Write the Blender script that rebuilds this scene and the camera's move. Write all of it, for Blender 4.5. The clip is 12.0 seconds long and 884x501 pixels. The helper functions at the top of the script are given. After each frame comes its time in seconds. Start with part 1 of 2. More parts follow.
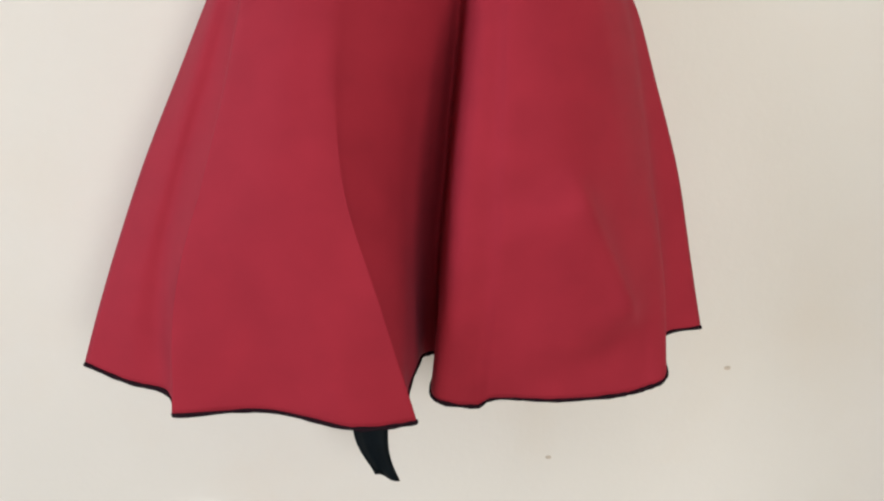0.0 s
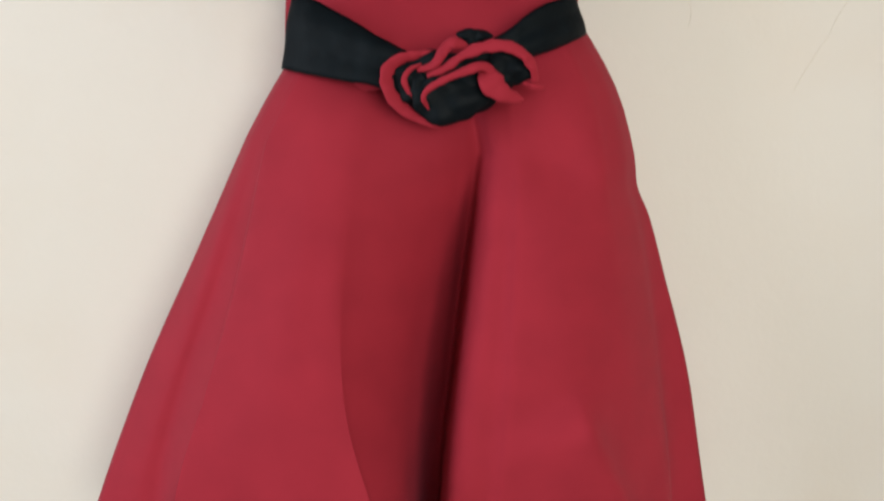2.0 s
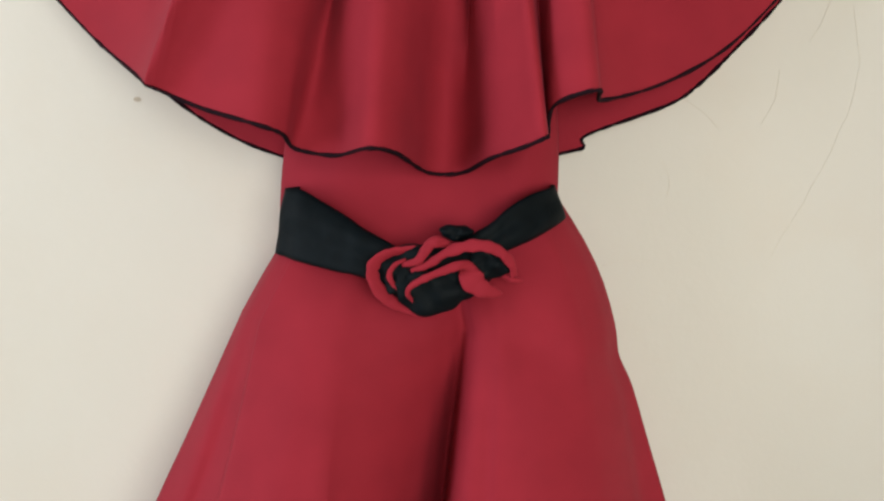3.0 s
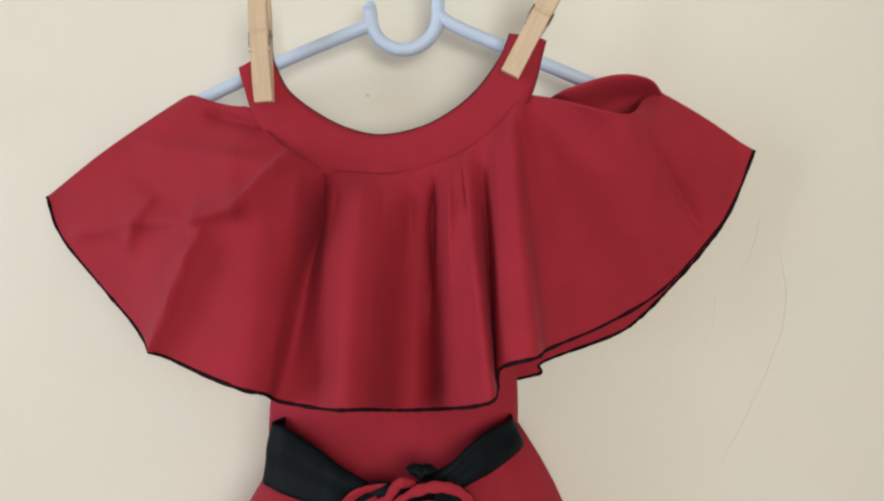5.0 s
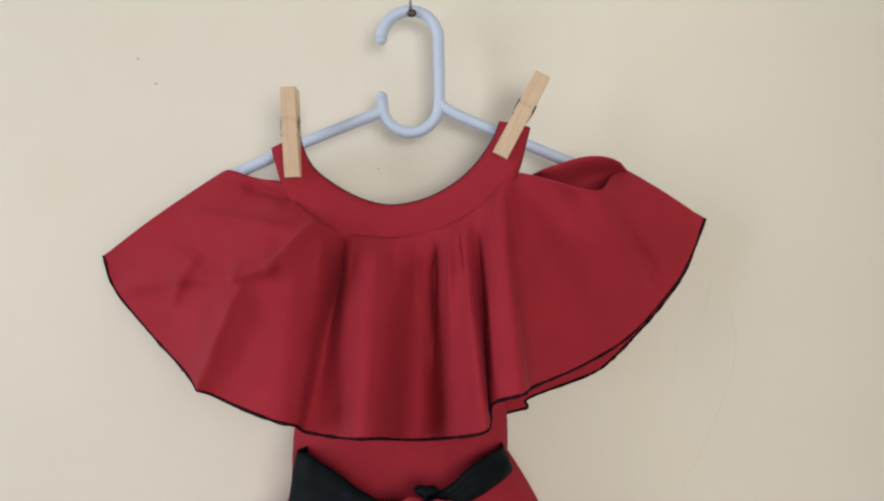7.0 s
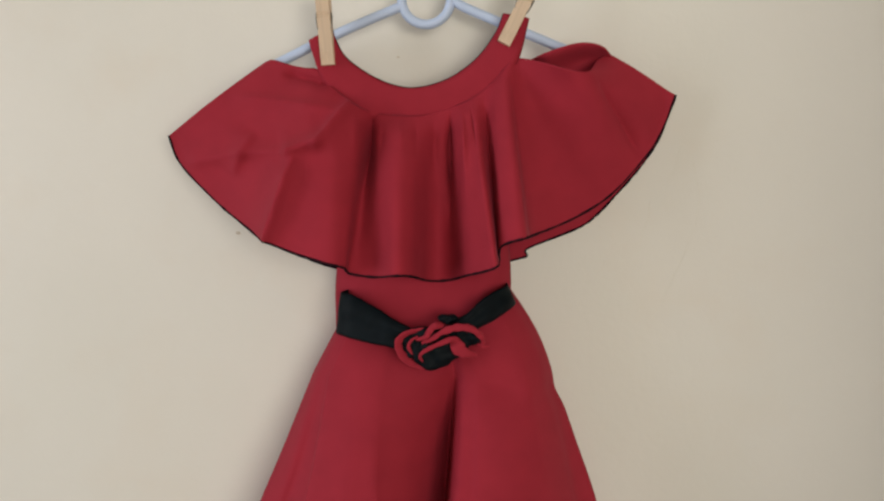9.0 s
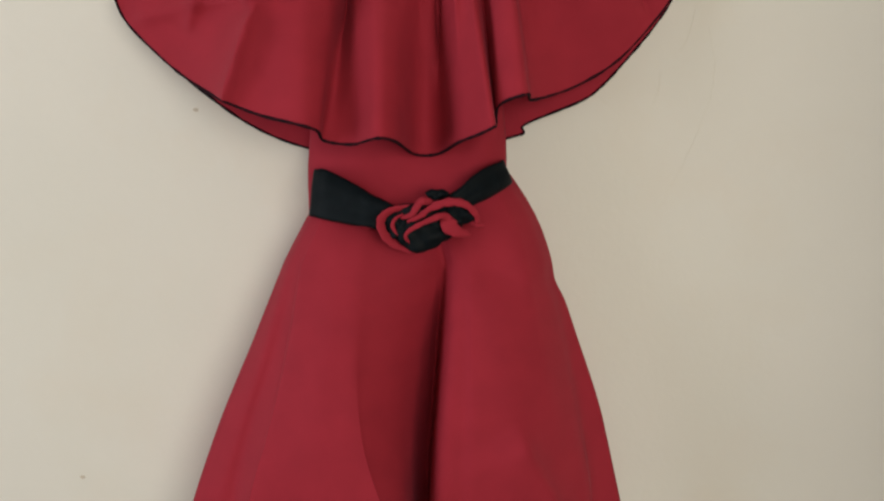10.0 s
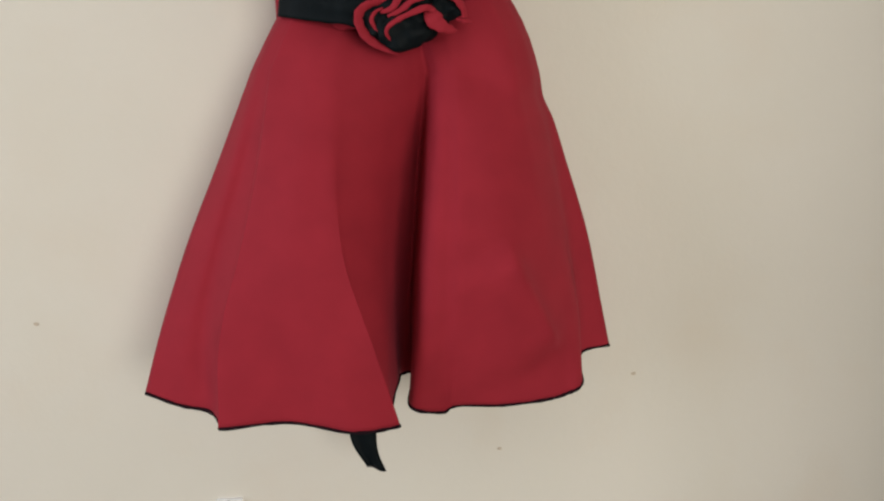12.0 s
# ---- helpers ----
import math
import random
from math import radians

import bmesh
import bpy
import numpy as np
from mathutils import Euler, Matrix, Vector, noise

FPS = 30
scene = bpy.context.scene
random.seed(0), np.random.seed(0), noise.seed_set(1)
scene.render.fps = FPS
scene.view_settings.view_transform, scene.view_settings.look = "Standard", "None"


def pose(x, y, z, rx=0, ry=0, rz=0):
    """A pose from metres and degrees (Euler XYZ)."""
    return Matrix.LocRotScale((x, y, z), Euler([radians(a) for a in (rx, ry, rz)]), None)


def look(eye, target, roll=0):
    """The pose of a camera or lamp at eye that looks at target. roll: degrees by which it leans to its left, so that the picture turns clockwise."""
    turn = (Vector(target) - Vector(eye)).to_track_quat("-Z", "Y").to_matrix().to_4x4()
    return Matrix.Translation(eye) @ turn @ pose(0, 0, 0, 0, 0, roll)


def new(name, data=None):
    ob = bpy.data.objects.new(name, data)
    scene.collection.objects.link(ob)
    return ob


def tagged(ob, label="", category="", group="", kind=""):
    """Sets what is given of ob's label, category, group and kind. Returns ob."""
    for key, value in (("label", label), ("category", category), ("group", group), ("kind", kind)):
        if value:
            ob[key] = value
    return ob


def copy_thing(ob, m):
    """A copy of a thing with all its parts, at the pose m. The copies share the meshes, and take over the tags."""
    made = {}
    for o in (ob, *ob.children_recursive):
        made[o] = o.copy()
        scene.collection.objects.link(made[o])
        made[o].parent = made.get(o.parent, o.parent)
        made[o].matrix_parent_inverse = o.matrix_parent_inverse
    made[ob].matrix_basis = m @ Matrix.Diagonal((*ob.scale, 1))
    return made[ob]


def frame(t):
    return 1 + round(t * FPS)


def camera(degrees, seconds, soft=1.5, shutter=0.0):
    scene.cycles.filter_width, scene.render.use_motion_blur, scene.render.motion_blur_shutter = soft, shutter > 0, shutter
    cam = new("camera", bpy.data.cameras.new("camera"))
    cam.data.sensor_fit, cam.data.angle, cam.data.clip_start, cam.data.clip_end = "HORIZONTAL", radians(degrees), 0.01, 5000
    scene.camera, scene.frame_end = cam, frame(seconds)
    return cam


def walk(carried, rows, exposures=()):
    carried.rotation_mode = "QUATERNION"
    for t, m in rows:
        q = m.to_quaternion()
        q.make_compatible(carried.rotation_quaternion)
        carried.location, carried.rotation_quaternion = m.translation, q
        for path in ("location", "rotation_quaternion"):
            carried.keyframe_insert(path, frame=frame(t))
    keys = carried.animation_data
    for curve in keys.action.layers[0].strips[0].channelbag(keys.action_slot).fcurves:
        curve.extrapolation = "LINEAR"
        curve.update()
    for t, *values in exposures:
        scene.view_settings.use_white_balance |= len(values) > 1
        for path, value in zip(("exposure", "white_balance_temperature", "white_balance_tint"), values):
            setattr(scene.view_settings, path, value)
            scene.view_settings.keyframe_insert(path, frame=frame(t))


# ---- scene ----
cam = camera(62.0, 12.0, soft=2.2, shutter=0.3)
EXPOSURES = [(0, 0.19, 6250, 10), (1.5, 0.19, 6350, 10), (2.5, 0.14, 6400, 7), (3.5, 0.08, 6450, 5), (5.5, 0.0, 6550, 7), (6.5, -0.05, 6550, 8), (8.5, -0.29, 6700, 9), (10, -0.26, 6700, 7), (12, -0.21, 6700, 8)]
PATH = [
    (0, (0.012, -0.475, 1.14), (0.031, 1.462, 0.642), 1.1),
    (0.5, (0.008, -0.482, 1.118), (0.038, 1.466, 0.668), 1.1),
    (1, (0.013, -0.482, 1.145), (0.039, 1.46, 0.666), 1.3),
    (1.5, (0.018, -0.458, 1.18), (0.009, 1.489, 0.725), 1.6),
    (2, (0.015, -0.451, 1.232), (-0.014, 1.505, 0.814), 2.5),
    (2.5, (0.019, -0.452, 1.287), (-0.047, 1.506, 0.884), 1.9),
    (3, (0.027, -0.453, 1.307), (-0.044, 1.522, 0.999), 2.2),
    (3.5, (0.037, -0.456, 1.337), (-0.049, 1.525, 1.074), 1.6),
    (5.5, (0.057, -0.514, 1.406), (-0.072, 1.482, 1.377), 0.9),
    (6, (0.056, -0.534, 1.412), (-0.061, 1.463, 1.389), 0.4),
    (6.5, (0.05, -0.547, 1.415), (-0.051, 1.45, 1.445), 0.6),
    (8.5, (0.059, -0.681, 1.398), (-0.046, 1.314, 1.306), 1.7),
    (9, (0.034, -0.688, 1.392), (-0.026, 1.296, 1.144), -0.0),
    (9.5, (0.021, -0.661, 1.352), (0.012, 1.32, 1.078), 0.3),
    (10, (0.02, -0.625, 1.306), (0.036, 1.348, 0.982), 0.1),
    (10.5, (0.011, -0.607, 1.281), (0.062, 1.345, 0.849), 0.6),
    (11, (0.009, -0.6, 1.251), (0.087, 1.338, 0.762), 0.4),
    (11.5, (-0.001, -0.607, 1.208), (0.103, 1.323, 0.691), 0.2),
    (12, (-0.001, -0.606, 1.21), (0.137, 1.326, 0.715), 0.2),
]
walk(cam, [(t, look(eye, target, roll)) for t, eye, target, roll in PATH], exposures=EXPOSURES)

# ---- light ----
world = bpy.data.worlds.new("world")
scene.world = world
world.use_nodes = True
wn = world.node_tree
sky = wn.nodes.new("ShaderNodeTexSky")
sky.sky_type, sky.sun_disc = "NISHITA", False
sky.sun_elevation, sky.sun_rotation = radians(40), radians(150)
wn.links.new(sky.outputs[0], wn.nodes["Background"].inputs[0])
wn.nodes["Background"].inputs[1].default_value = 0.1


def window_light(name, place, target, w, h, power, colour):
    data = bpy.data.lights.new(name, "AREA")
    data.shape, data.size, data.size_y, data.energy, data.color = "RECTANGLE", w, h, power, colour
    ob = new(name, data)
    ob.matrix_world = look(place, target)
    return ob


window_light("daylight_rear", (0.90, -2.66, 1.4), (0.90, 0, 1.4), 1.6, 1.3, 45, (1.0, 0.955, 0.880))
window_light("daylight_side", (-1.86, -0.95, 1.5), (0, -0.95, 1.5), 0.8, 1.6, 28, (0.88, 0.92, 1.0))


# ---- materials ----
def material(name, base, rough=0.6, metal=0.0, spread=0.06, scale=60.0, bump=0.15, bump_scale=400.0, depth=0.0004, sheen=0.0, sheen_tint=(1, 1, 1), spec=0.5, spec_tint=(1, 1, 1)):
    m = bpy.data.materials.new(name)
    m.use_nodes = True
    nt = m.node_tree
    b = nt.nodes["Principled BSDF"]
    b.inputs["Roughness"].default_value, b.inputs["Metallic"].default_value = rough, metal
    b.inputs["Specular IOR Level"].default_value = spec
    b.inputs["Specular Tint"].default_value = (*spec_tint, 1)
    b.inputs["Sheen Weight"].default_value, b.inputs["Sheen Tint"].default_value = sheen, (*sheen_tint, 1)
    b.inputs["Sheen Roughness"].default_value = 0.45
    co = nt.nodes.new("ShaderNodeTexCoord")
    n1 = nt.nodes.new("ShaderNodeTexNoise")
    n1.inputs["Scale"].default_value, n1.inputs["Detail"].default_value = scale, 5
    nt.links.new(co.outputs["Object"], n1.inputs["Vector"])
    ramp = nt.nodes.new("ShaderNodeValToRGB")
    ramp.color_ramp.elements[0].position, ramp.color_ramp.elements[1].position = 0.3, 0.7
    ramp.color_ramp.elements[0].color = (*[c * (1 - spread) for c in base], 1)
    ramp.color_ramp.elements[1].color = (*[min(1, c * (1 + spread)) for c in base], 1)
    nt.links.new(n1.outputs["Fac"], ramp.inputs["Fac"])
    nt.links.new(ramp.outputs["Color"], b.inputs["Base Color"])
    n2 = nt.nodes.new("ShaderNodeTexNoise")
    n2.inputs["Scale"].default_value, n2.inputs["Detail"].default_value = bump_scale, 3
    nt.links.new(co.outputs["Object"], n2.inputs["Vector"])
    bm_ = nt.nodes.new("ShaderNodeBump")
    bm_.inputs["Strength"].default_value, bm_.inputs["Distance"].default_value = bump, depth
    nt.links.new(n2.outputs["Fac"], bm_.inputs["Height"])
    nt.links.new(bm_.outputs["Normal"], b.inputs["Normal"])
    return m


RED = material("red_polyester", (0.305, 0.0222, 0.0352), 0.75, spread=0.06, scale=45, bump=0.25, bump_scale=1800, depth=0.0002, sheen=0.03, sheen_tint=(1.0, 0.5, 0.75), spec=0.25, spec_tint=(1.0, 0.30, 0.52))
SATIN = material("black_satin", (0.0028, 0.0056, 0.0076), 0.6, spread=0.2, scale=120, bump=0.5, bump_scale=55, depth=0.003, spec=0.10)
THREAD = material("black_thread", (0.016, 0.007, 0.011), 0.9, spread=0.25, scale=900, bump=0.6, bump_scale=1500, spec=0.05)
PLASTIC = material("pale_blue_plastic", (0.50, 0.60, 0.80), 0.5, spread=0.03, scale=40, bump=0.05)
STEEL = material("grey_steel", (0.30, 0.29, 0.28), 0.35, metal=1.0, spread=0.2, scale=300)
RUST = material("dark_iron", (0.10, 0.09, 0.085), 0.5, metal=0.8, spread=0.3, scale=500)
WIRE = material("bright_wire", (0.40, 0.38, 0.35), 0.4, metal=1.0)
WHITE = material("white_plastic", (0.90, 0.90, 0.92), 0.35, spread=0.02)
GRAPHITE = material("pencil_graphite", (0.71, 0.675, 0.60), 0.8, spread=0.1, scale=300)
STAIN = material("brown_stain", (0.54, 0.47, 0.38), 0.8, spread=0.2, scale=300)
FLOOR = material("floor_tile", (0.24, 0.19, 0.15), 0.5, spread=0.08, scale=6)
# tone of the unseen walls, darker than WALL to cut their fill light
ROOM = material("low_bounce_plaster", (0.40, 0.36, 0.30), 0.8, spread=0.05, scale=4, bump=0.3, bump_scale=90, depth=0.001)
CEIL = material("ceiling_paint", (0.6, 0.59, 0.56), 0.8, spread=0.02, scale=5)


def wood():
    m = material("pale_wood", (0.60, 0.45, 0.32), 0.55, spread=0.08, scale=60, bump=0.2, bump_scale=300)
    nt = m.node_tree
    co = [n for n in nt.nodes if n.type == "TEX_COORD"][0]
    mp = nt.nodes.new("ShaderNodeMapping")
    mp.inputs["Scale"].default_value = (6, 6, 0.5)
    nt.links.new(co.outputs["Object"], mp.inputs["Vector"])
    for n in [n for n in nt.nodes if n.type == "TEX_NOISE"]:
        nt.links.new(mp.outputs["Vector"], n.inputs["Vector"])
    return m


def wall_paint():
    m = material("cream_wall_paint", (0.728, 0.698, 0.640), 0.6, spread=0.03, scale=3.0, bump=0.3, bump_scale=90, depth=0.0012)
    nt = m.node_tree
    b = nt.nodes["Principled BSDF"]
    ramp = [n for n in nt.nodes if n.type == "VALTORGB"][0]
    co = [n for n in nt.nodes if n.type == "TEX_COORD"][0]
    n3 = nt.nodes.new("ShaderNodeTexNoise")
    n3.inputs["Scale"].default_value, n3.inputs["Detail"].default_value = 9.0, 6
    nt.links.new(co.outputs["Object"], n3.inputs["Vector"])
    r3 = nt.nodes.new("ShaderNodeValToRGB")
    r3.color_ramp.elements[0].position, r3.color_ramp.elements[1].position = 0.52, 0.78
    r3.color_ramp.elements[0].color, r3.color_ramp.elements[1].color = (0, 0, 0, 1), (0.35, 0.35, 0.35, 1)
    nt.links.new(n3.outputs["Fac"], r3.inputs["Fac"])
    mix = nt.nodes.new("ShaderNodeMix")
    mix.data_type = "RGBA"
    mix.inputs[7].default_value = (0.70, 0.60, 0.49, 1)
    nt.links.new(r3.outputs["Color"], mix.inputs[0])
    nt.links.new(ramp.outputs["Color"], mix.inputs[6])
    n4 = nt.nodes.new("ShaderNodeTexNoise")
    n4.inputs["Scale"].default_value, n4.inputs["Detail"].default_value = 4.5, 4
    mp = nt.nodes.new("ShaderNodeMapping")
    mp.inputs["Location"].default_value, mp.inputs["Scale"].default_value = (3.1, 0, 1.7), (1.0, 1.0, 0.6)
    nt.links.new(co.outputs["Object"], mp.inputs["Vector"])
    nt.links.new(mp.outputs["Vector"], n4.inputs["Vector"])
    r4 = nt.nodes.new("ShaderNodeValToRGB")
    r4.color_ramp.elements[0].position, r4.color_ramp.elements[1].position = 0.42, 0.62
    r4.color_ramp.elements[0].color, r4.color_ramp.elements[1].color = (0, 0, 0, 1), (0.45, 0.45, 0.45, 1)
    nt.links.new(n4.outputs["Fac"], r4.inputs["Fac"])
    green = nt.nodes.new("ShaderNodeMix")
    green.data_type = "RGBA"
    green.inputs[7].default_value = (0.695, 0.675, 0.605, 1)
    nt.links.new(r4.outputs["Color"], green.inputs[0])
    nt.links.new(mix.outputs[2], green.inputs[6])
    nt.links.new(green.outputs[2], b.inputs["Base Color"])
    return m


WOOD = wood()
WALL = wall_paint()


# ---- mesh helpers ----
def part(name, bm, mat, parent=None, label="", smooth=True):
    me = bpy.data.meshes.new(name)
    bm.normal_update()
    bm.to_mesh(me)
    bm.free()
    me.materials.append(mat)
    if smooth:
        me.polygons.foreach_set("use_smooth", [True] * len(me.polygons))
    ob = new(name, me)
    ob.parent = parent
    if label:
        ob["label"] = label
    return ob


def spline(points, per=8):
    """A smooth curve through the points."""
    p = [Vector(q) for q in points]
    p = [2 * p[0] - p[1]] + p + [2 * p[-1] - p[-2]]
    out = []
    for i in range(1, len(p) - 2):
        a, b, c, d = p[i - 1:i + 3]
        for k in range(per):
            t = k / per
            out.append(0.5 * (2 * b + (c - a) * t + (2 * a - 5 * b + 4 * c - d) * t * t + (3 * b - a - 3 * c + d) * t ** 3))
    return out + [p[-2]]


def tube(bm, path, radius, sides=8, ends=True):
    """A round cord along a path."""
    rings, side = [], None
    for i, q in enumerate(path):
        d = (path[min(i + 1, len(path) - 1)] - path[max(i - 1, 0)]).normalized()
        if side is None:
            side = d.orthogonal().normalized()
        side = (side - d * side.dot(d)).normalized()
        up = d.cross(side)
        r = radius(i / (len(path) - 1)) if callable(radius) else radius
        rings.append([bm.verts.new(q + r * (math.cos(a) * side + math.sin(a) * up)) for a in (2 * math.pi * k / sides for k in range(sides))])
    for a, b in zip(rings, rings[1:]):
        for k in range(sides):
            bm.faces.new((a[k], a[(k + 1) % sides], b[(k + 1) % sides], b[k]))
    if ends:
        bm.faces.new(rings[0][::-1])
        bm.faces.new(rings[-1])
    return bm


def sheet(bm, rows):
    """A cloth sheet from rows of points of one length."""
    grid = [[bm.verts.new(q) for q in row] for row in rows]
    for a, b in zip(grid, grid[1:]):
        for k in range(len(a) - 1):
            bm.faces.new((a[k], b[k], b[k + 1], a[k + 1]))
    return bm


def box(bm, lo, hi, bevel=0.0):
    m = Matrix.Translation((Vector(lo) + Vector(hi)) / 2) @ Matrix.Diagonal((*(Vector(hi) - Vector(lo)), 1))
    made = bmesh.ops.create_cube(bm, size=1, matrix=m)
    if bevel:
        edges = {e for v in made["verts"] for e in v.link_edges}
        bmesh.ops.bevel(bm, geom=list(edges), offset=bevel, segments=2, affect="EDGES")
    return bm


def cloth(ob, thick=0.0009):
    mod = ob.modifiers.new("thickness", "SOLIDIFY")
    mod.thickness, mod.offset = thick, 0.0
    return ob


def uneven(r):
    """A stitched edge's radius, thicker and thinner along its way."""
    return lambda t: r * (1 + 0.45 * noise.noise((t * 90, r * 7000, 0.3)) + 0.2 * noise.noise((t * 310, 0.7, r * 5000)))


def smoothstep(a, b, v):
    t = min(1, max(0, (v - a) / (b - a)))
    return t * t * (3 - 2 * t)


# ---- room ----
def room_piece(name, boxes, mat, label, category):
    bm = bmesh.new()
    for lo, hi in boxes:
        box(bm, lo, hi)
    return tagged(part(name, bm, mat, smooth=False), label, category, kind="structure")


wall = room_piece("wall_north", [((-1.8, 0, 0), (2.4, 0.12, 2.7))], WALL, "cream painted plaster wall with faint marks", "wall")
room_piece("wall_west", [((-1.9, -2.6, 0), (-1.8, 0.12, 0.7)), ((-1.9, -2.6, 2.3), (-1.8, 0.12, 2.7)), ((-1.9, -0.55, 0.7), (-1.8, 0.12, 2.3)), ((-1.9, -2.6, 0.7), (-1.8, -1.35, 2.3))], ROOM, "unseen plaster wall with a window opening, toned dark to cut bounce", "wall")
# added out of view: blocks rear daylight so the wall darkens rightward
room_piece("shade_pier", [((0.54, -0.6, 0), (2.4, 0, 2.7))], ROOM, "unseen plaster pier added to shade the right of the wall", "wall")
room_piece("wall_east", [((2.4, -2.6, 0), (2.5, 0.12, 2.7))], ROOM, "unseen plaster wall of the room, toned dark to cut bounce", "wall")
room_piece("wall_south", [((-1.9, -2.7, 0), (0.1, -2.6, 2.7)), ((1.7, -2.7, 0), (2.5, -2.6, 2.7)), ((0.1, -2.7, 0), (1.7, -2.6, 0.75)), ((0.1, -2.7, 2.05), (1.7, -2.6, 2.7))], ROOM, "unseen plaster wall with a window opening, toned dark to cut bounce", "wall")
room_piece("floor", [((-1.9, -2.7, -0.1), (2.5, 0.12, 0))], FLOOR, "plain brown tiled floor", "floor")
room_piece("ceiling", [((-1.9, -2.7, 2.7), (2.5, 0.12, 2.8))], CEIL, "plain white painted ceiling", "ceiling")

# ---- dress ----
dress = tagged(new("dress"), "sleeveless dark red child's dress with ruffled cape collar on a hanger", "dress")

# cross-sections of the skirt from its left side to its right (x, y), at four heights, and the hem (x, y, z)
HIP = [(-.0995, -.050), (-.094, -.062), (-.087, -.069), (-.0835, -.0722), (-.080, -.075), (-.060, -.083), (-.048, -.086), (-.038, -.0865), (-.026, -.0835), (-.010, -.079), (.008, -.0725),
       (.019, -.0655), (.027, -.0610), (.034, -.073), (.042, -.079), (.050, -.082), (.066, -.082), (.085, -.074), (.094, -.066), (.103, -.056), (.109, -.045), (.113, -.036)]
UPPER = [(-.125, -.062), (-.112, -.078), (-.103, -.081), (-.0940, -.0890), (-.089, -.096), (-.064, -.107), (-.050, -.109), (-.040, -.108), (-.0330, -.1030), (-.012, -.086), (.006, -.064),
         (.014, -.051), (.0225, -.043), (.0285, -.092), (.042, -.101), (.050, -.104), (.072, -.100), (.096, -.086), (.108, -.074), (.119, -.059), (.126, -.046), (.1355, -.036)]
MIDDLE = [(-.150, -.070), (-.132, -.083), (-.122, -.086), (-.106, -.1026), (-.104, -.105), (-.072, -.118), (-.050, -.122), (-.0345, -.122), (-.0317, -.1192), (-.014, -.095), (.000, -.068),
          (.0095, -.046), (.0188, -.040), (.0225, -.101), (.041, -.110), (.052, -.112), (.080, -.106), (.104, -.090), (.118, -.078), (.131, -.063), (.140, -.046), (.1565, -.035)]
LOWER = [(-.171, -.078), (-.150, -.088), (-.136, -.091), (-.1212, -.1095), (-.1195, -.112), (-.076, -.120), (-.046, -.126), (-.017, -.126), (-.0155, -.1230), (-.006, -.102), (-.001, -.076),
         (.0060, -.042), (.0150, -.037), (.0180, -.101), (.040, -.106), (.050, -.107), (.083, -.103), (.112, -.089), (.129, -.079), (.144, -.067), (.150, -.047), (.172, -.033)]
HEM = [(-.185, -.087, .9705), (-.158, -.094, .9630), (-.136, -.099, .9600), (-.1243, -.116, .9565), (-.122, -.119, .9560), (-.075, -.119, .9595), (-.030, -.125, .9530), (.001, -.118, .9530), (.0015, -.1152, .9550), (-.002, -.100, .962), (.003, -.068, .966),
       (.006, -.034, .9575), (.0162, -.037, .9585), (.012, -.095, .9580), (.036, -.093, .9510), (.047, -.096, .957), (.082, -.095, .956), (.116, -.089, .9565), (.134, -.085, .9595), (.1475, -.079, .9650), (.1525, -.051, .9785), (.1810, -.036, .9800)]


def skirt_rows():
    levels = [spline([(x, y, z) for x, y in side]) for z, side in ((1.204, HIP), (1.14, UPPER), (1.08, MIDDLE), (1.02, LOWER))] + [spline(HEM)]
    waist = [Vector((p.x * (0.73 if p.x < 0 else 0.67), -0.03 + (p.y + 0.03) * 0.58, 1.264 + 0.1 * p.x - 0.030 * max(0, 1 - (p.x / 0.085) ** 2))) for p in levels[0]]
    rows = []
    for j in range(7):
        t = j / 6
        rows.append([a.lerp(b, t) + Vector((0.0045 * smoothstep(0.02, 0.09, b.x) * math.sin(math.pi * t), -0.004 * math.sin(math.pi * t), 0)) for a, b in zip(waist, levels[0])])
    columns = [spline(column, 15) for column in zip(*levels)]
    for j in range(1, len(columns[0])):
        t = j / (len(columns[0]) - 1)
        row = []
        for column in columns:
            p = column[j].copy()
            # a nick in the right side seam below the hip
            p.x -= 0.0028 * smoothstep(0.085, 0.112, p.x) * math.exp(-((p.z - 1.185) / 0.011) ** 2)
            # a slanting crease on the right panel
            c, v = (p.x - 0.103) * 0.888 + (p.z - 1.043) * 0.46, (p.x - 0.103) * 0.46 - (p.z - 1.043) * 0.888
            p.y -= 0.015 * math.exp(-abs(c / (0.030 if c < 0 else 0.008))) * smoothstep(-0.055, -0.03, v) * smoothstep(0.058, 0.03, v)
            p.y += 0.0016 * noise.noise(p * 14) * t + 0.0005 * noise.noise(p * 45)
            row.append(p)
        rows.append(row)
    # a hollow between the belt and the right hip
    for row in rows:
        for p in row:
            p.y += 0.008 * math.exp(-((p.x - 0.064) / 0.020) ** 2 - ((p.z - 1.200 + 0.4 * (p.x - 0.064)) / 0.018) ** 2)
    return rows


rows = skirt_rows()
skirt = cloth(part("skirt", sheet(bmesh.new(), rows), RED, dress))
back_rows = []
for j, row in enumerate(rows):
    t = j / (len(rows) - 1)
    a, b = row[0], row[-1]
    mid = (a + b) / 2
    path = spline([a, Vector((a.x * 0.93, -0.022, a.z + 0.004 * t)), Vector((a.x * 0.5, -0.010, a.z + 0.012 * t)), Vector((mid.x, -0.010, mid.z + 0.014 * t)),
                   Vector((b.x * 0.5, -0.010, b.z + 0.012 * t)), Vector((b.x * 0.93, -0.018, b.z + 0.004 * t)), b], 6)
    back_rows.append(path)
cloth(part("skirt_back", sheet(bmesh.new(), back_rows), RED, dress))
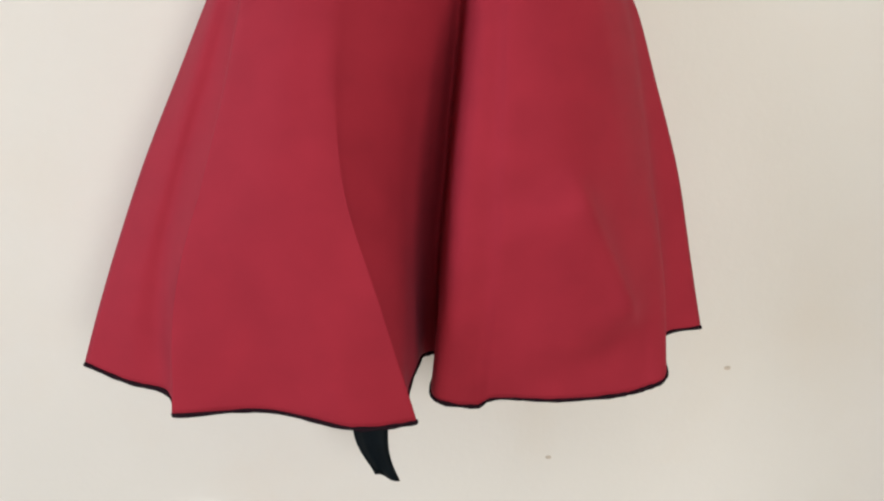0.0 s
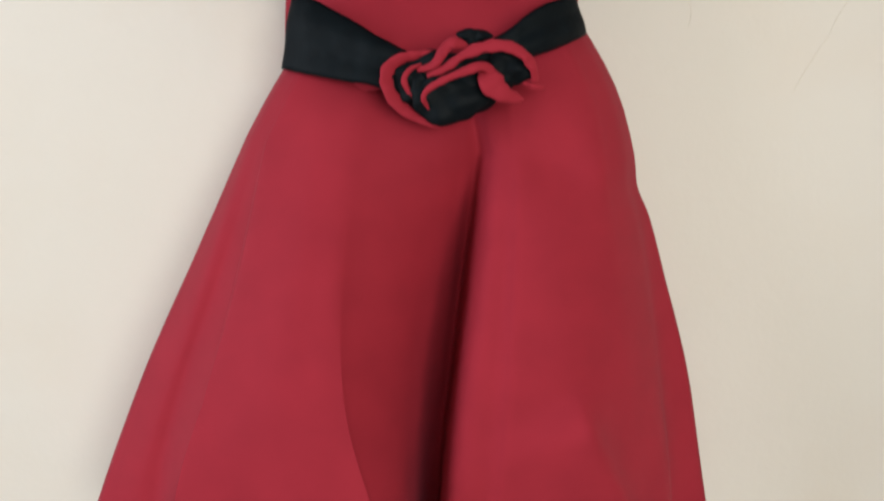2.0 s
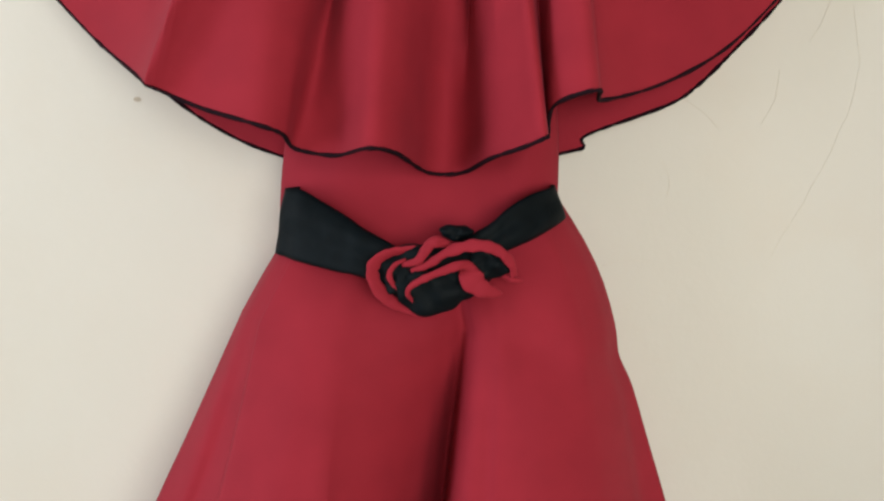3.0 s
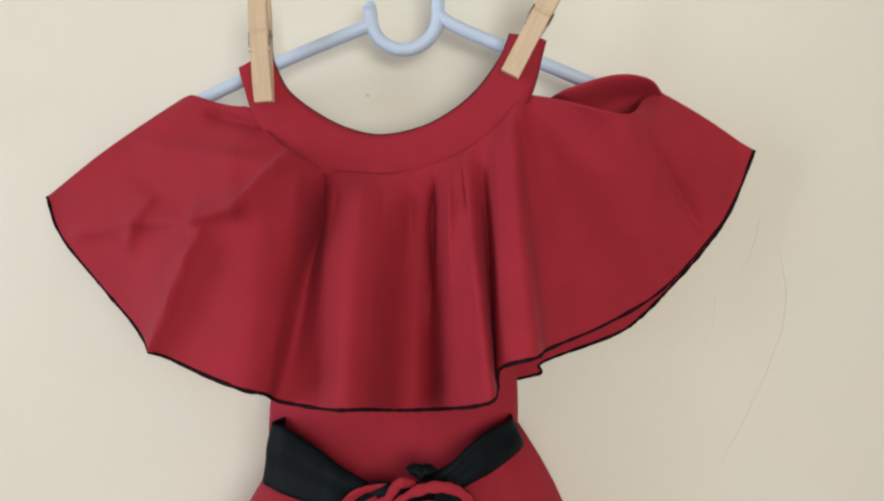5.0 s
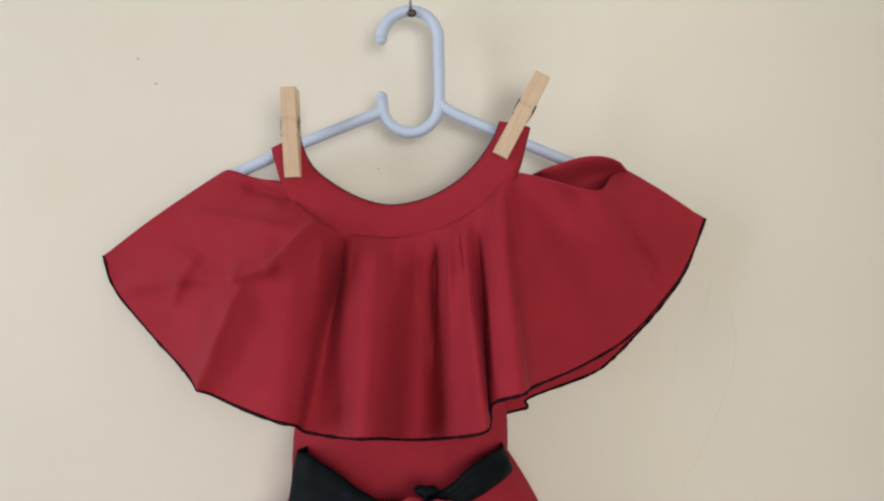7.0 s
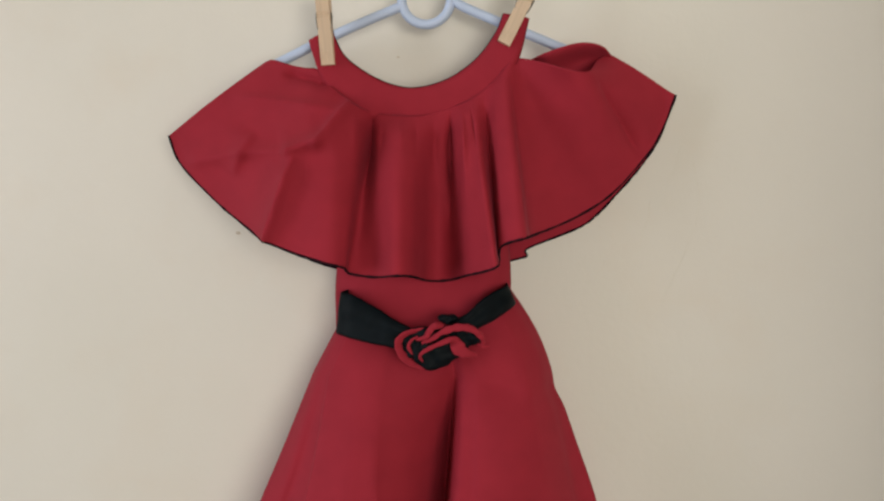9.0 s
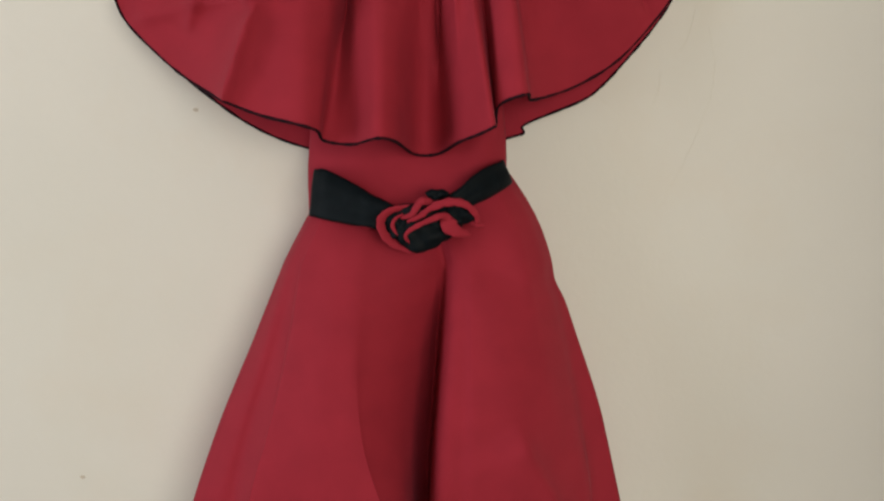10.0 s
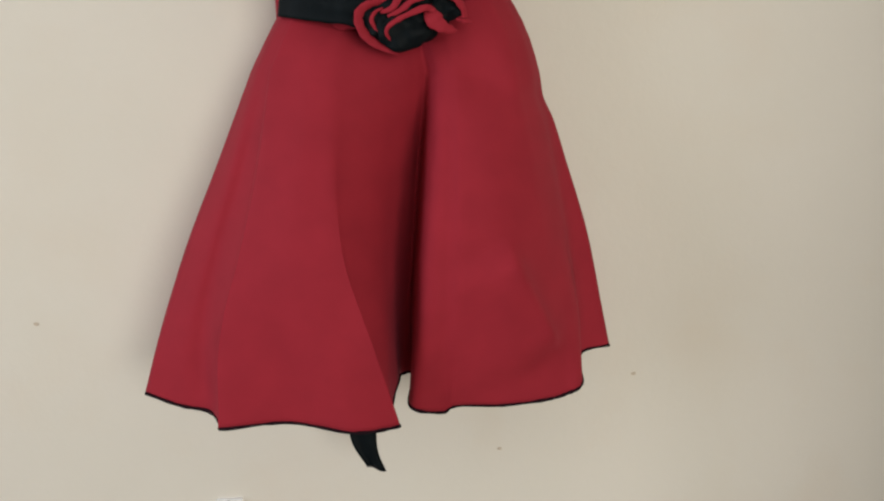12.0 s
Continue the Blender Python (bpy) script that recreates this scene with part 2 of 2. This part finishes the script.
part("hem_edging", tube(bmesh.new(), rows[-1], uneven(0.0014), 6), THREAD, skirt, "black overlocked hem edging")

# bodice between the cape and the belt
bm = bmesh.new()
bod = []
for j in range(15):
    t = j / 14
    z = 1.42 - 0.185 * t
    half = 0.062 + 0.016 * smoothstep(0, 0.8, t)
    row = []
    for k in range(49):
        a = 2 * math.pi * k / 48
        x, y = math.cos(a) * (half if math.cos(a) > 0 else half + 0.003) - 0.002, math.sin(a)
        y = -0.028 + ((0.013 + 0.032 * t ** 3) * y if y < 0 else 0.014 * y)
        if y < -0.028:
            y -= 0.005 * smoothstep(0.050, 0.058, x + 0.012 * t) * smoothstep(0.0, 0.3, t)
        y += 0.001 * math.sin(5 * a + 3 * t) + 0.0015 * noise.noise((x * 45, z * 30, 2.0))
        # a slanting crease beside the right seam
        c = (x - 0.055) * 0.8 - (z - 1.295) * 0.6
        y -= 0.004 * math.exp(-abs(c) / 0.005) * smoothstep(1.26, 1.28, z) * smoothstep(1.325, 1.30, z) * smoothstep(0.035, 0.05, x)
        row.append(Vector((x, y, z + 0.11 * (x + 0.002))))
    bod.append(row)
cloth(part("bodice", sheet(bm, bod), RED, dress))

# cape: gathered on the neck band, hanging free below
CAPE_TOP = [(-.1405, -.030, 1.4765), (-.133, -.034, 1.4775), (-.120, -.038, 1.4735), (-.105, -.043, 1.4700), (-.092, -.045, 1.4680), (-.084, -.048, 1.4585), (-.073, -.048, 1.4480),
            (-.057, -.048, 1.4370), (-.045, -.048, 1.4310), (-.035, -.048, 1.4300), (-.022, -.048, 1.4293), (-.010, -.048, 1.4286), (.004, -.048, 1.4303), (.022, -.048, 1.4355),
            (.030, -.048, 1.4388), (.036, -.048, 1.4413), (.040, -.048, 1.4435), (.050, -.048, 1.4503), (.060, -.048, 1.4590), (.066, -.048, 1.4663), (.072, -.047, 1.4725),
            (.0795, -.044, 1.4770), (.099, -.058, 1.4715), (.118, -.070, 1.4645), (.136, -.064, 1.4635), (.148, -.040, 1.4760), (.160, -.030, 1.4815)]
CAPE_EDGE = [(-.228, -.036, 1.412), (-.218, -.038, 1.388), (-.187, -.048, 1.358), (-.160, -.064, 1.3400), (-.126, -.091, 1.3243), (-.103, -.102, 1.3158), (-.074, -.114, 1.3092),
             (-.0628, -.106, 1.305), (-.060, -.091, 1.298), (-.040, -.093, 1.2955), (-.021, -.115, 1.300), (-.009, -.104, 1.298), (.004, -.062, 1.2875), (.022, -.060, 1.288),
             (.036, -.092, 1.297), (.050, -.110, 1.303), (.0595, -.118, 1.308), (.062, -.098, 1.310), (.064, -.106, 1.323), (.082, -.112, 1.330), (.092, -.070, 1.328),
             (.127, -.044, 1.339), (.160, -.037, 1.3585), (.187, -.031, 1.386), (.2035, -.027, 1.408), (.217, -.023, 1.438), (.2195, -.022, 1.447)]
# creases: start and end (x, z), rise towards the room, width on either side
CREASES = [((-.045, 1.428), (-.058, 1.350), -0.0098, .006, .004), ((-.149, 1.409), (-.164, 1.381), 0.0070, .015, .005), ((-.206, 1.388), (-.160, 1.396), 0.0060, .005, .009),
           ((-.160, 1.396), (-.114, 1.398), 0.0085, .005, .009), ((-.114, 1.398), (-.086, 1.407), 0.0154, .006, .008), ((-.086, 1.407), (-.060, 1.444), 0.0168, .012, .005),
           ((-.109, 1.385), (-.131, 1.318), 0.0168, .014, .007), ((-.118, 1.465), (-.084, 1.455), -0.0112, .004, .004), ((-.155, 1.445), (-.077, 1.434), 0.0070, .008, .004),
           ((.150, 1.450), (.185, 1.400), -0.0112, .006, .012)]
# pleats from the neck band: place along it, width, depth towards the wall, length
PLEATS = [(7.0, .3, -.003, .35), (8.0, .35, .008, .6), (9.0, .3, .003, .35), (10.2, .3, -.002, .3), (11.2, .3, .003, .35), (12.2, .25, .004, .45), (13.0, .2, .012, .8),
          (14.2, .35, -.004, .7), (15.6, .3, .003, .4), (17.0, .5, .002, .6), (19.5, .4, -.002, .4)]
# hollows between the hanging folds: place, width, depth halfway down
HOLLOWS = [(8.1, .6, .016), (12.5, .7, .010), (17.0, .6, .013)]


def crease(p, a, b, depth, wide, narrow):
    ax, az = b[0] - a[0], b[1] - a[1]
    n2 = ax * ax + az * az
    t = ((p.x - a[0]) * ax + (p.z - a[1]) * az) / n2
    d = ((p.x - a[0]) * az - (p.z - a[1]) * ax) / math.sqrt(n2)
    return depth * math.exp(-d / wide if d > 0 else d / narrow) * smoothstep(-0.25, 0.15, t) * smoothstep(1.25, 0.8, t)


def cape_rows(top, edge, count=60, folds=True):
    out = []
    for j in range(count + 1):
        t = j / count
        row = []
        for k, (a, b) in enumerate(zip(top, edge)):
            p = a.lerp(b, t)
            p.y = a.y + (b.y - a.y) * t ** 0.9
            if folds:
                p.y -= 0.005 * math.sin(math.pi * min(1, t * 1.05))
                u = k / 12
                # tucked under the neck band at the seam
                p.y += (0.0008 - 0.0028 * smoothstep(0, 0.12, t)) * (1 - 0.6 * t) * smoothstep(6, 8, u) * smoothstep(20, 18, u)
                for u0, width, depth, length in PLEATS:
                    p.y += 1.7 * depth * math.exp(-(abs(u - u0) / width) ** 1.2) * smoothstep(0, 0.24, t) * smoothstep(length, length * 0.3, t)
                for u0, width, depth in HOLLOWS:
                    p.y += depth * math.exp(-((u - u0) / width) ** 2) * math.sin(math.pi * t)
                for c in CREASES:
                    p.y -= crease(p, *c)
                p.y += 0.0016 * noise.noise(p * 22) * math.sin(math.pi * t)
            row.append(p)
        out.append(row)
    return out


top, edge = spline(CAPE_TOP, 12), spline(CAPE_EDGE, 12)
rows = cape_rows(top, edge)
cape = cloth(part("cape", sheet(bmesh.new(), rows), RED, dress))
part("edging", tube(bmesh.new(), rows[-1], uneven(0.0011), 6), THREAD, cape, "black overlocked edging")
back_top = []
for p in top:
    loop = smoothstep(0.085, 0.1, p.x) * smoothstep(0.168, 0.15, p.x)
    z = p.z - 0.006 if not 0.088 < p.x < 0.165 else 1.4775 + 0.0115 * math.sin(math.pi * ((p.x - 0.088) / 0.077) ** 1.4)
    back_top.append(Vector((p.x, -0.014 - 0.018 * loop, z)))
BACK_EDGE = [(-0.2302, -0.0287, 1.4093), (-0.2112, -0.0227, 1.3803), (-0.1892, -0.0187, 1.3553), (-0.1702, -0.0157, 1.3373), (-0.1307, -0.0147, 1.3093), (-0.0862, -0.0147, 1.2913),
        (-0.0082, -0.0127, 1.2763), (0.0803, -0.0167, 1.2998), (0.0913, -0.0167, 1.3038), (0.0933, -0.0167, 1.3108), (0.1368, -0.0167, 1.3288), (0.1533, -0.0167, 1.3403),
        (0.1718, -0.0187, 1.3608), (0.1933, -0.0207, 1.3873), (0.2073, -0.0227, 1.4113), (0.2188, -0.0257, 1.4473)]
curve = spline(BACK_EDGE, 30)
back_edge = [curve[round(k * (len(curve) - 1) / (len(back_top) - 1))] for k in range(len(back_top))]
rows = cape_rows(back_top, back_edge, folds=False)
for j, row in enumerate(rows):
    for p, a in zip(row, back_top):
        # the shoulder loop's rear lip leans forward over its hollow
        p.y -= 0.016 * smoothstep(0.085, 0.105, a.x) * smoothstep(0.168, 0.148, a.x) * (1 - smoothstep(0, 0.15, j / 60))
cape_back = cloth(part("cape_back", sheet(bmesh.new(), rows), RED, dress))
part("edging", tube(bmesh.new(), rows[-1], uneven(0.0011), 6), THREAD, cape_back, "black overlocked edging")

# neck band with its two shoulder tabs
BAND_IN = [(-0.0790, 1.5025), (-0.0770, 1.4945), (-0.0680, 1.4785), (-0.0490, 1.4645), (-0.0290, 1.4555), (-0.0090, 1.4525),
        (0.0150, 1.4580), (0.0345, 1.4690), (0.0495, 1.4830), (0.0615, 1.5010), (0.0665, 1.5140)]
BAND_OUT = [(-0.0970, 1.4935), (-0.0940, 1.4825), (-0.0850, 1.4605), (-0.0630, 1.4395), (-0.0400, 1.4285), (-0.0100, 1.4275),
        (0.0225, 1.4345), (0.0455, 1.4445), (0.0625, 1.4565), (0.0775, 1.4775), (0.0860, 1.5100)]
inner = spline([(x, -0.044, z) for x, z in BAND_IN])
outer = spline([(x, -0.047, z) for x, z in BAND_OUT])
rows = [[a.lerp(b, j / 8) + Vector((0, -0.0015 * math.sin(math.pi * j / 8) + (0.0025 * smoothstep(-0.06, -0.02, b.x) if j == 9 else 0), 0)) for a, b in zip(inner, outer)] for j in range(10)]
band = cloth(part("neck_band", sheet(bmesh.new(), rows), RED, dress), 0.0005)
part("edging", tube(bmesh.new(), rows[0], 0.00045, 6), THREAD, band, "black neckline edging")

# belt
BELT_TOP = [(-.066, -.034, 1.276), (-.0735, -.056, 1.2755), (-.064, -.066, 1.2762), (-.052, -.070, 1.271), (-.036, -.075, 1.263), (-.023, -.080, 1.256), (.004, -.083, 1.247),
            (.034, -.080, 1.261), (.046, -.075, 1.271), (.057, -.068, 1.278), (.071, -.054, 1.2825), (.070, -.030, 1.282)]
BELT_LOW = [(-.070, -.034, 1.244), (-.0775, -.058, 1.241), (-.070, -.066, 1.2395), (-.060, -.072, 1.238), (-.041, -.079, 1.2355), (-.027, -.083, 1.234), (.004, -.085, 1.224),
            (.034, -.084, 1.243), (.046, -.080, 1.250), (.061, -.071, 1.256), (.0785, -.052, 1.265), (.076, -.030, 1.266)]
top, low = spline(BELT_TOP), spline(BELT_LOW)
rows = []
for j in range(13):
    t = j / 12
    rows.append([a.lerp(b, t) + Vector((0, -0.002 * math.sin(math.pi * t) - 0.0012 * math.sin(9 * t + 20 * a.x), 0)) for a, b in zip(top, low)])
belt = cloth(part("belt", sheet(bmesh.new(), rows), SATIN, dress, "black satin waist belt"), 0.0014)
tail = []
for j in range(13):
    t = j / 12
    c = spline([(-.032, -.056, .968), (-.0268, -.064, .934), (-.0242, -.067, .910), (-.0150, -.068, .8895)], 4)[j]
    w = 0.0108 * (1 - 0.3 * smoothstep(0.45, 1, t))
    tail.append([c + Vector((w * (k / 3 - 1), 0.002 * math.sin(k), 0.002 * (k - 3) / 3 * -t)) for k in range(7)])
cloth(part("belt_tail", sheet(bmesh.new(), tail), SATIN, dress, "loose end of the black satin belt"), 0.0012)

# rosette at the waist: black satin cushions wrapped in rolled red petals
def lobe(bm, x, z, y, rx, rz, ry=0.006, seed=0.0):
    """A cupped petal: a flattened, uneven cushion with soft wrinkles."""
    made = bmesh.ops.create_uvsphere(bm, u_segments=48, v_segments=20, radius=1.0)
    for v in made["verts"]:
        a = math.atan2(v.co.z, v.co.x)
        k = 1 + 0.08 * math.sin(3 * a + seed) + 0.04 * math.sin(7 * a + 2 * seed)
        cup = ry * (0.35 * math.cos(5 * v.co.x + seed) * math.cos(4 * v.co.z) + 0.25 * noise.noise((v.co.x * 3 + seed, v.co.z * 3, seed)))
        v.co = Vector((x + rx * v.co.x * k, y + ry * v.co.y + cup, z + rz * v.co.z * k))
    return bm


def rolled(line, near, far, width, turn=0.5, thick=0.0012):
    """A petal's rolled rim along a line of (x, z), its depth going from near to far and back, its widths given at start, middle and end."""
    pts, rings = spline([(x, 0, z) for x, z in line], 7), []
    bm_ = bmesh.new()
    for i, q in enumerate(pts):
        t = i / (len(pts) - 1)
        d = (pts[min(i + 1, len(pts) - 1)] - pts[max(i - 1, 0)]).normalized()
        flat = Vector((d.z, 0, -d.x))
        w = (width[0] * (1 - t) * (1 - 2 * t) + 4 * width[1] * t * (1 - t) + width[2] * t * (2 * t - 1)) * (1 + 0.3 * noise.noise((q.x * 260, q.z * 260, 1.7)))
        side = (flat * math.cos(turn) + Vector((0, -math.sin(turn), 0))).normalized()
        up = d.cross(side)
        c = Vector((q.x, near + (far - near) * math.sin(math.pi * t) + 0.0009 * noise.noise((q.x * 300, q.z * 300, 4.2)), q.z))
        rings.append([bm_.verts.new(c + max(w, 0.0004) * math.cos(a) * side + thick * math.sin(a) * up) for a in (2 * math.pi * k / 12 for k in range(12))])
    for a, b in zip(rings, rings[1:]):
        for k in range(12):
            bm_.faces.new((a[k], a[(k + 1) % 12], b[(k + 1) % 12], b[k]))
    bm_.faces.new(rings[0][::-1])
    bm_.faces.new(rings[-1])
    bmesh.ops.recalc_face_normals(bm_, faces=bm_.faces)
    return bm_


flower = part("rosette", lobe(bmesh.new(), 0.009, 1.2365, -0.084, 0.030, 0.0165, 0.007, 0.4), SATIN, dress, "red and black fabric rosette on the belt")
for x, z, y, rx, rz, seed in ((0.009, 1.2290, -0.0915, 0.0185, 0.0115, 0.6), (0.0385, 1.2450, -0.0890, 0.0115, 0.0085, 1.7), (-0.0070, 1.2345, -0.0895, 0.0075, 0.0085, 2.6), (0.0205, 1.2590, -0.0840, 0.0085, 0.0042, 0.2)):
    part("petal", lobe(bmesh.new(), x, z, y, rx, rz, 0.0036, seed), SATIN, flower, "black satin petal")
OUTER = [(.003, 1.2505), (-.008, 1.2490), (-.016, 1.2460), (-.0205, 1.2400), (-.019, 1.2320), (-.013, 1.2245), (-.003, 1.2190), (.007, 1.2165)]
INNER = [(-.004, 1.2450), (-.009, 1.2425), (-.0118, 1.2375), (-.009, 1.2315), (-.002, 1.2260)]
CURL = [(-.006, 1.2420), (.002, 1.2450), (.006, 1.2510), (.0095, 1.2550), (.015, 1.2545), (.018, 1.2520)]
LONG = [(-.001, 1.2395), (.008, 1.2440), (.016, 1.2500), (.026, 1.2540), (.036, 1.2545), (.044, 1.2510), (.049, 1.2450), (.0505, 1.2390)]
MIDST = [(.001, 1.2240), (-.002, 1.2285), (-.0005, 1.2330), (.007, 1.2380), (.017, 1.2425), (.0245, 1.2450), (.0295, 1.2425), (.0315, 1.2365)]
TONGUE = [(.0260, 1.2440), (.0290, 1.2385), (.0345, 1.2335), (.045, 1.2300)]
NUB = [(.044, 1.2390), (.050, 1.2372), (.0555, 1.2365)]
for line, near, far, width, turn in ((OUTER, -.086, -.0905, (.0016, .0036, .0020), .5), (INNER, -.089, -.093, (.0008, .0014, .0008), .4), (CURL, -.090, -.0945, (.0012, .0030, .0014), .3), (LONG, -.091, -.097, (.0014, .0030, .0016), .4),
                                     (MIDST, -.093, -.0995, (.0008, .0020, .0026), .4), (TONGUE, -.094, -.0985, (.0036, .0056, .0012), .2), (NUB, -.088, -.090, (.0010, .0017, .0010), .3)):
    part("petal", rolled(line, near, far, width, turn), RED, flower, "folded red petal")

# ---- hanger ----
hanger = tagged(new("clothes_hanger"), "pale blue plastic clothes hanger hung on a wall nail", "hanger")
HY, HR = -0.026, 0.0042


def arc(cx, cz, r, a0, a1, n=18):
    return [Vector((cx + r * math.cos(radians(a0 + (a1 - a0) * k / n)), HY, cz + r * math.sin(radians(a0 + (a1 - a0) * k / n)))) for k in range(n + 1)]


hook = arc(-0.0015, 1.5785, 0.0216, 180, 0) + [Vector((0.0206, HY, 1.5645)), Vector((0.0214, HY, 1.549))] + arc(0.0002, 1.5297, 0.0214, 0, -180) + [Vector((-0.0219, HY, 1.5350))]


def round_ended(bm, path, r):
    tube(bm, path, r, 14)
    for q in (path[0], path[-1]):
        bmesh.ops.create_uvsphere(bm, u_segments=14, v_segments=8, radius=r * 0.995, matrix=Matrix.Translation(q))
    return bm


part("hook", round_ended(bmesh.new(), hook, HR), PLASTIC, hanger)
for pts in ([(-0.0210, HY, 1.5235), (-0.030, HY, 1.5205), (-0.074, HY, 1.5025), (-0.1205, HY, 1.4810), (-0.1545, HY, 1.4635), (-0.172, HY, 1.4505)],
            [(0.0212, HY, 1.5310), (0.0315, HY, 1.5237), (0.0575, HY, 1.5125), (0.1100, HY, 1.4910), (0.1220, HY, 1.4860), (0.1320, HY, 1.4795)]):
    part("arm", round_ended(bmesh.new(), spline(pts, 6), HR), PLASTIC, hanger)

# ---- wall nail ----
nail = tagged(new("wall_nail"), "grey steel nail hook in the wall holding the hanger", "nail")
wire = spline([(-0.0010, 0.004, 1.6455), (-0.0010, -0.020, 1.6455), (-0.0010, -0.0345, 1.6375), (-0.0010, -0.0355, 1.6135), (-0.0010, -0.034, 1.6025), (0.0000, -0.028, 1.5970), (0.0000, -0.020, 1.5985)], 6)
part("shaft", tube(bmesh.new(), wire, 0.0011, 8), STEEL, nail)
bm = bmesh.new()
bmesh.ops.create_uvsphere(bm, u_segments=12, v_segments=8, radius=0.0034, matrix=Matrix.Translation((0.0000, -0.031, 1.5967)) @ Matrix.Diagonal((1.1, 0.8, 0.9, 1)))
part("bent_tip", bm, RUST, nail, "dark bent tip of the nail")


# ---- pegs ----
def peg(m):
    """A sprung wooden clothes peg, jaws down, seen on the broad face of its front half."""
    ob = new("clothes_peg")
    W, L = 0.0057, 0.0326
    for sign in (-1, 1):
        # profile along the length: handle tapers, a notch for the spring, straight jaw
        prof = [(L, 0.0034, 0.0022), (L * 0.55, 0.0026, 0.0040), (0.011, 0.0018, 0.0045), (0.0085, 0.0018, 0.0034), (0.0060, 0.0018, 0.0045), (-0.012, 0.0006, 0.0045), (-0.022, 0.0004, 0.0042), (-L, 0.0004, 0.0022)]
        bm_ = bmesh.new()
        rings = [[bm_.verts.new((x, sign * y, z)) for x, y in ((-W, gap), (W, gap), (W, gap + th), (-W, gap + th))] for z, gap, th in prof]
        for a, b in zip(rings, rings[1:]):
            for k in range(4):
                bm_.faces.new((a[k], a[(k + 1) % 4], b[(k + 1) % 4], b[k]))
        bm_.faces.new(rings[0][::-1])
        bm_.faces.new(rings[-1])
        bmesh.ops.recalc_face_normals(bm_, faces=bm_.faces)
        bmesh.ops.bevel(bm_, geom=[e for e in bm_.edges if abs(e.verts[0].co.z - e.verts[1].co.z) > 1e-4], offset=0.0005, segments=2, affect="EDGES")
        part("wooden_half", bm_, WOOD, ob, smooth=False)
    bm_ = bmesh.new()
    coil = [Vector((-W - 0.0006 + (2 * W + 0.0012) * k / 60, 0.0022 * math.cos(k * 0.84), 0.0085 + 0.0022 * math.sin(k * 0.84))) for k in range(61)]
    tube(bm_, coil, 0.0006, 6)
    for s in (-1, 1):
        tube(bm_, [Vector((s * (W + 0.0003), -0.0055, -0.0030)), Vector((s * (W + 0.0010), -0.0035, 0.0030)), Vector((s * (W + 0.0008), -0.0020, 0.0105))], 0.0006, 6)
    tube(bm_, [Vector((-W - 0.0003, -0.0055, -0.0030)), Vector((W + 0.0003, -0.0053, -0.0030))], 0.0003, 6)
    part("spring", bm_, WIRE, ob, "thin steel spring")
    ob.matrix_basis = m
    return tagged(ob, "pale wooden clothes peg clipping a dress tab to the hanger", "clothes peg", "pegs on the hanger")


PEG_Y = -0.0480
first = peg(pose(-0.0845, PEG_Y, 1.5035, 0, 0, 0) @ pose(0, 0, 0, -2, -4, 0))
copy_thing(first, pose(0.0815, PEG_Y, 1.5173, 0, 0, 0) @ pose(0, 0, 0, -2, 27, 0))

# ---- adhesive hook low on the wall ----
plate_hook = tagged(new("adhesive_hook"), "white plastic adhesive wall hook with rounded corners", "wall hook")
bm = bmesh.new()
box(bm, (-0.168, -0.0045, 0.765), (-0.133, 0.0, 0.825))
bmesh.ops.bevel(bm, geom=[e for e in bm.edges if abs(e.verts[0].co.y - e.verts[1].co.y) > 0.003], offset=0.006, segments=5, affect="EDGES")
bmesh.ops.bevel(bm, geom=[e for e in bm.edges if e.verts[0].co.y < -0.004 and e.verts[1].co.y < -0.004], offset=0.001, segments=2, affect="EDGES")
part("plate", bm, WHITE, plate_hook, smooth=False)
part("pin", tube(bmesh.new(), spline([(-0.151, -0.004, 0.8235), (-0.151, -0.010, 0.819), (-0.151, -0.014, 0.807), (-0.151, -0.018, 0.813)], 5), 0.0016, 8), STEEL, plate_hook, "steel pin")

# ---- marks on the wall ----
for x, z, r in ((-.180, 1.322, .0019), (-.207, 1.550, .0014), (-.222, 1.570, .0012), (-.299, .996, .0020), (.217, .937, .0020), (-.027, 1.484, .0011), (.096, .866, .0018)):
    bm = bmesh.new()
    ring = [bm.verts.new((x + r * (1 + 0.35 * noise.noise((x * 90, z * 90, k))) * math.cos(k * math.pi / 6) * 1.2, -0.0004, z + r * math.sin(k * math.pi / 6) * 0.8)) for k in range(12)]
    bm.faces.new(ring[::-1])
    part("stain", bm, STAIN, wall, smooth=False)
SCRIBBLES = [[(.233, 1.407), (.228, 1.384), (.222, 1.370)], [(.244, 1.391), (.251, 1.358), (.248, 1.331), (.238, 1.300), (.226, 1.271), (.212, 1.242)],
             [(.146, 1.337), (.162, 1.328), (.174, 1.318)], [(.206, 1.353), (.205, 1.335), (.198, 1.321)], [(.109, 1.231), (.125, 1.2355), (.137, 1.235)], [(.141, 1.298), (.147, 1.286), (.146, 1.275)]]
for line in SCRIBBLES:
    pts = [q + Vector((0.0009 * noise.noise(q * 90), 0, 0.0009 * noise.noise(q * 70))) for q in spline([(x, -0.0001, z) for x, z in line], 10)]
    part("pencil_line", tube(bmesh.new(), pts, 0.00016, 5), GRAPHITE, wall, smooth=False)
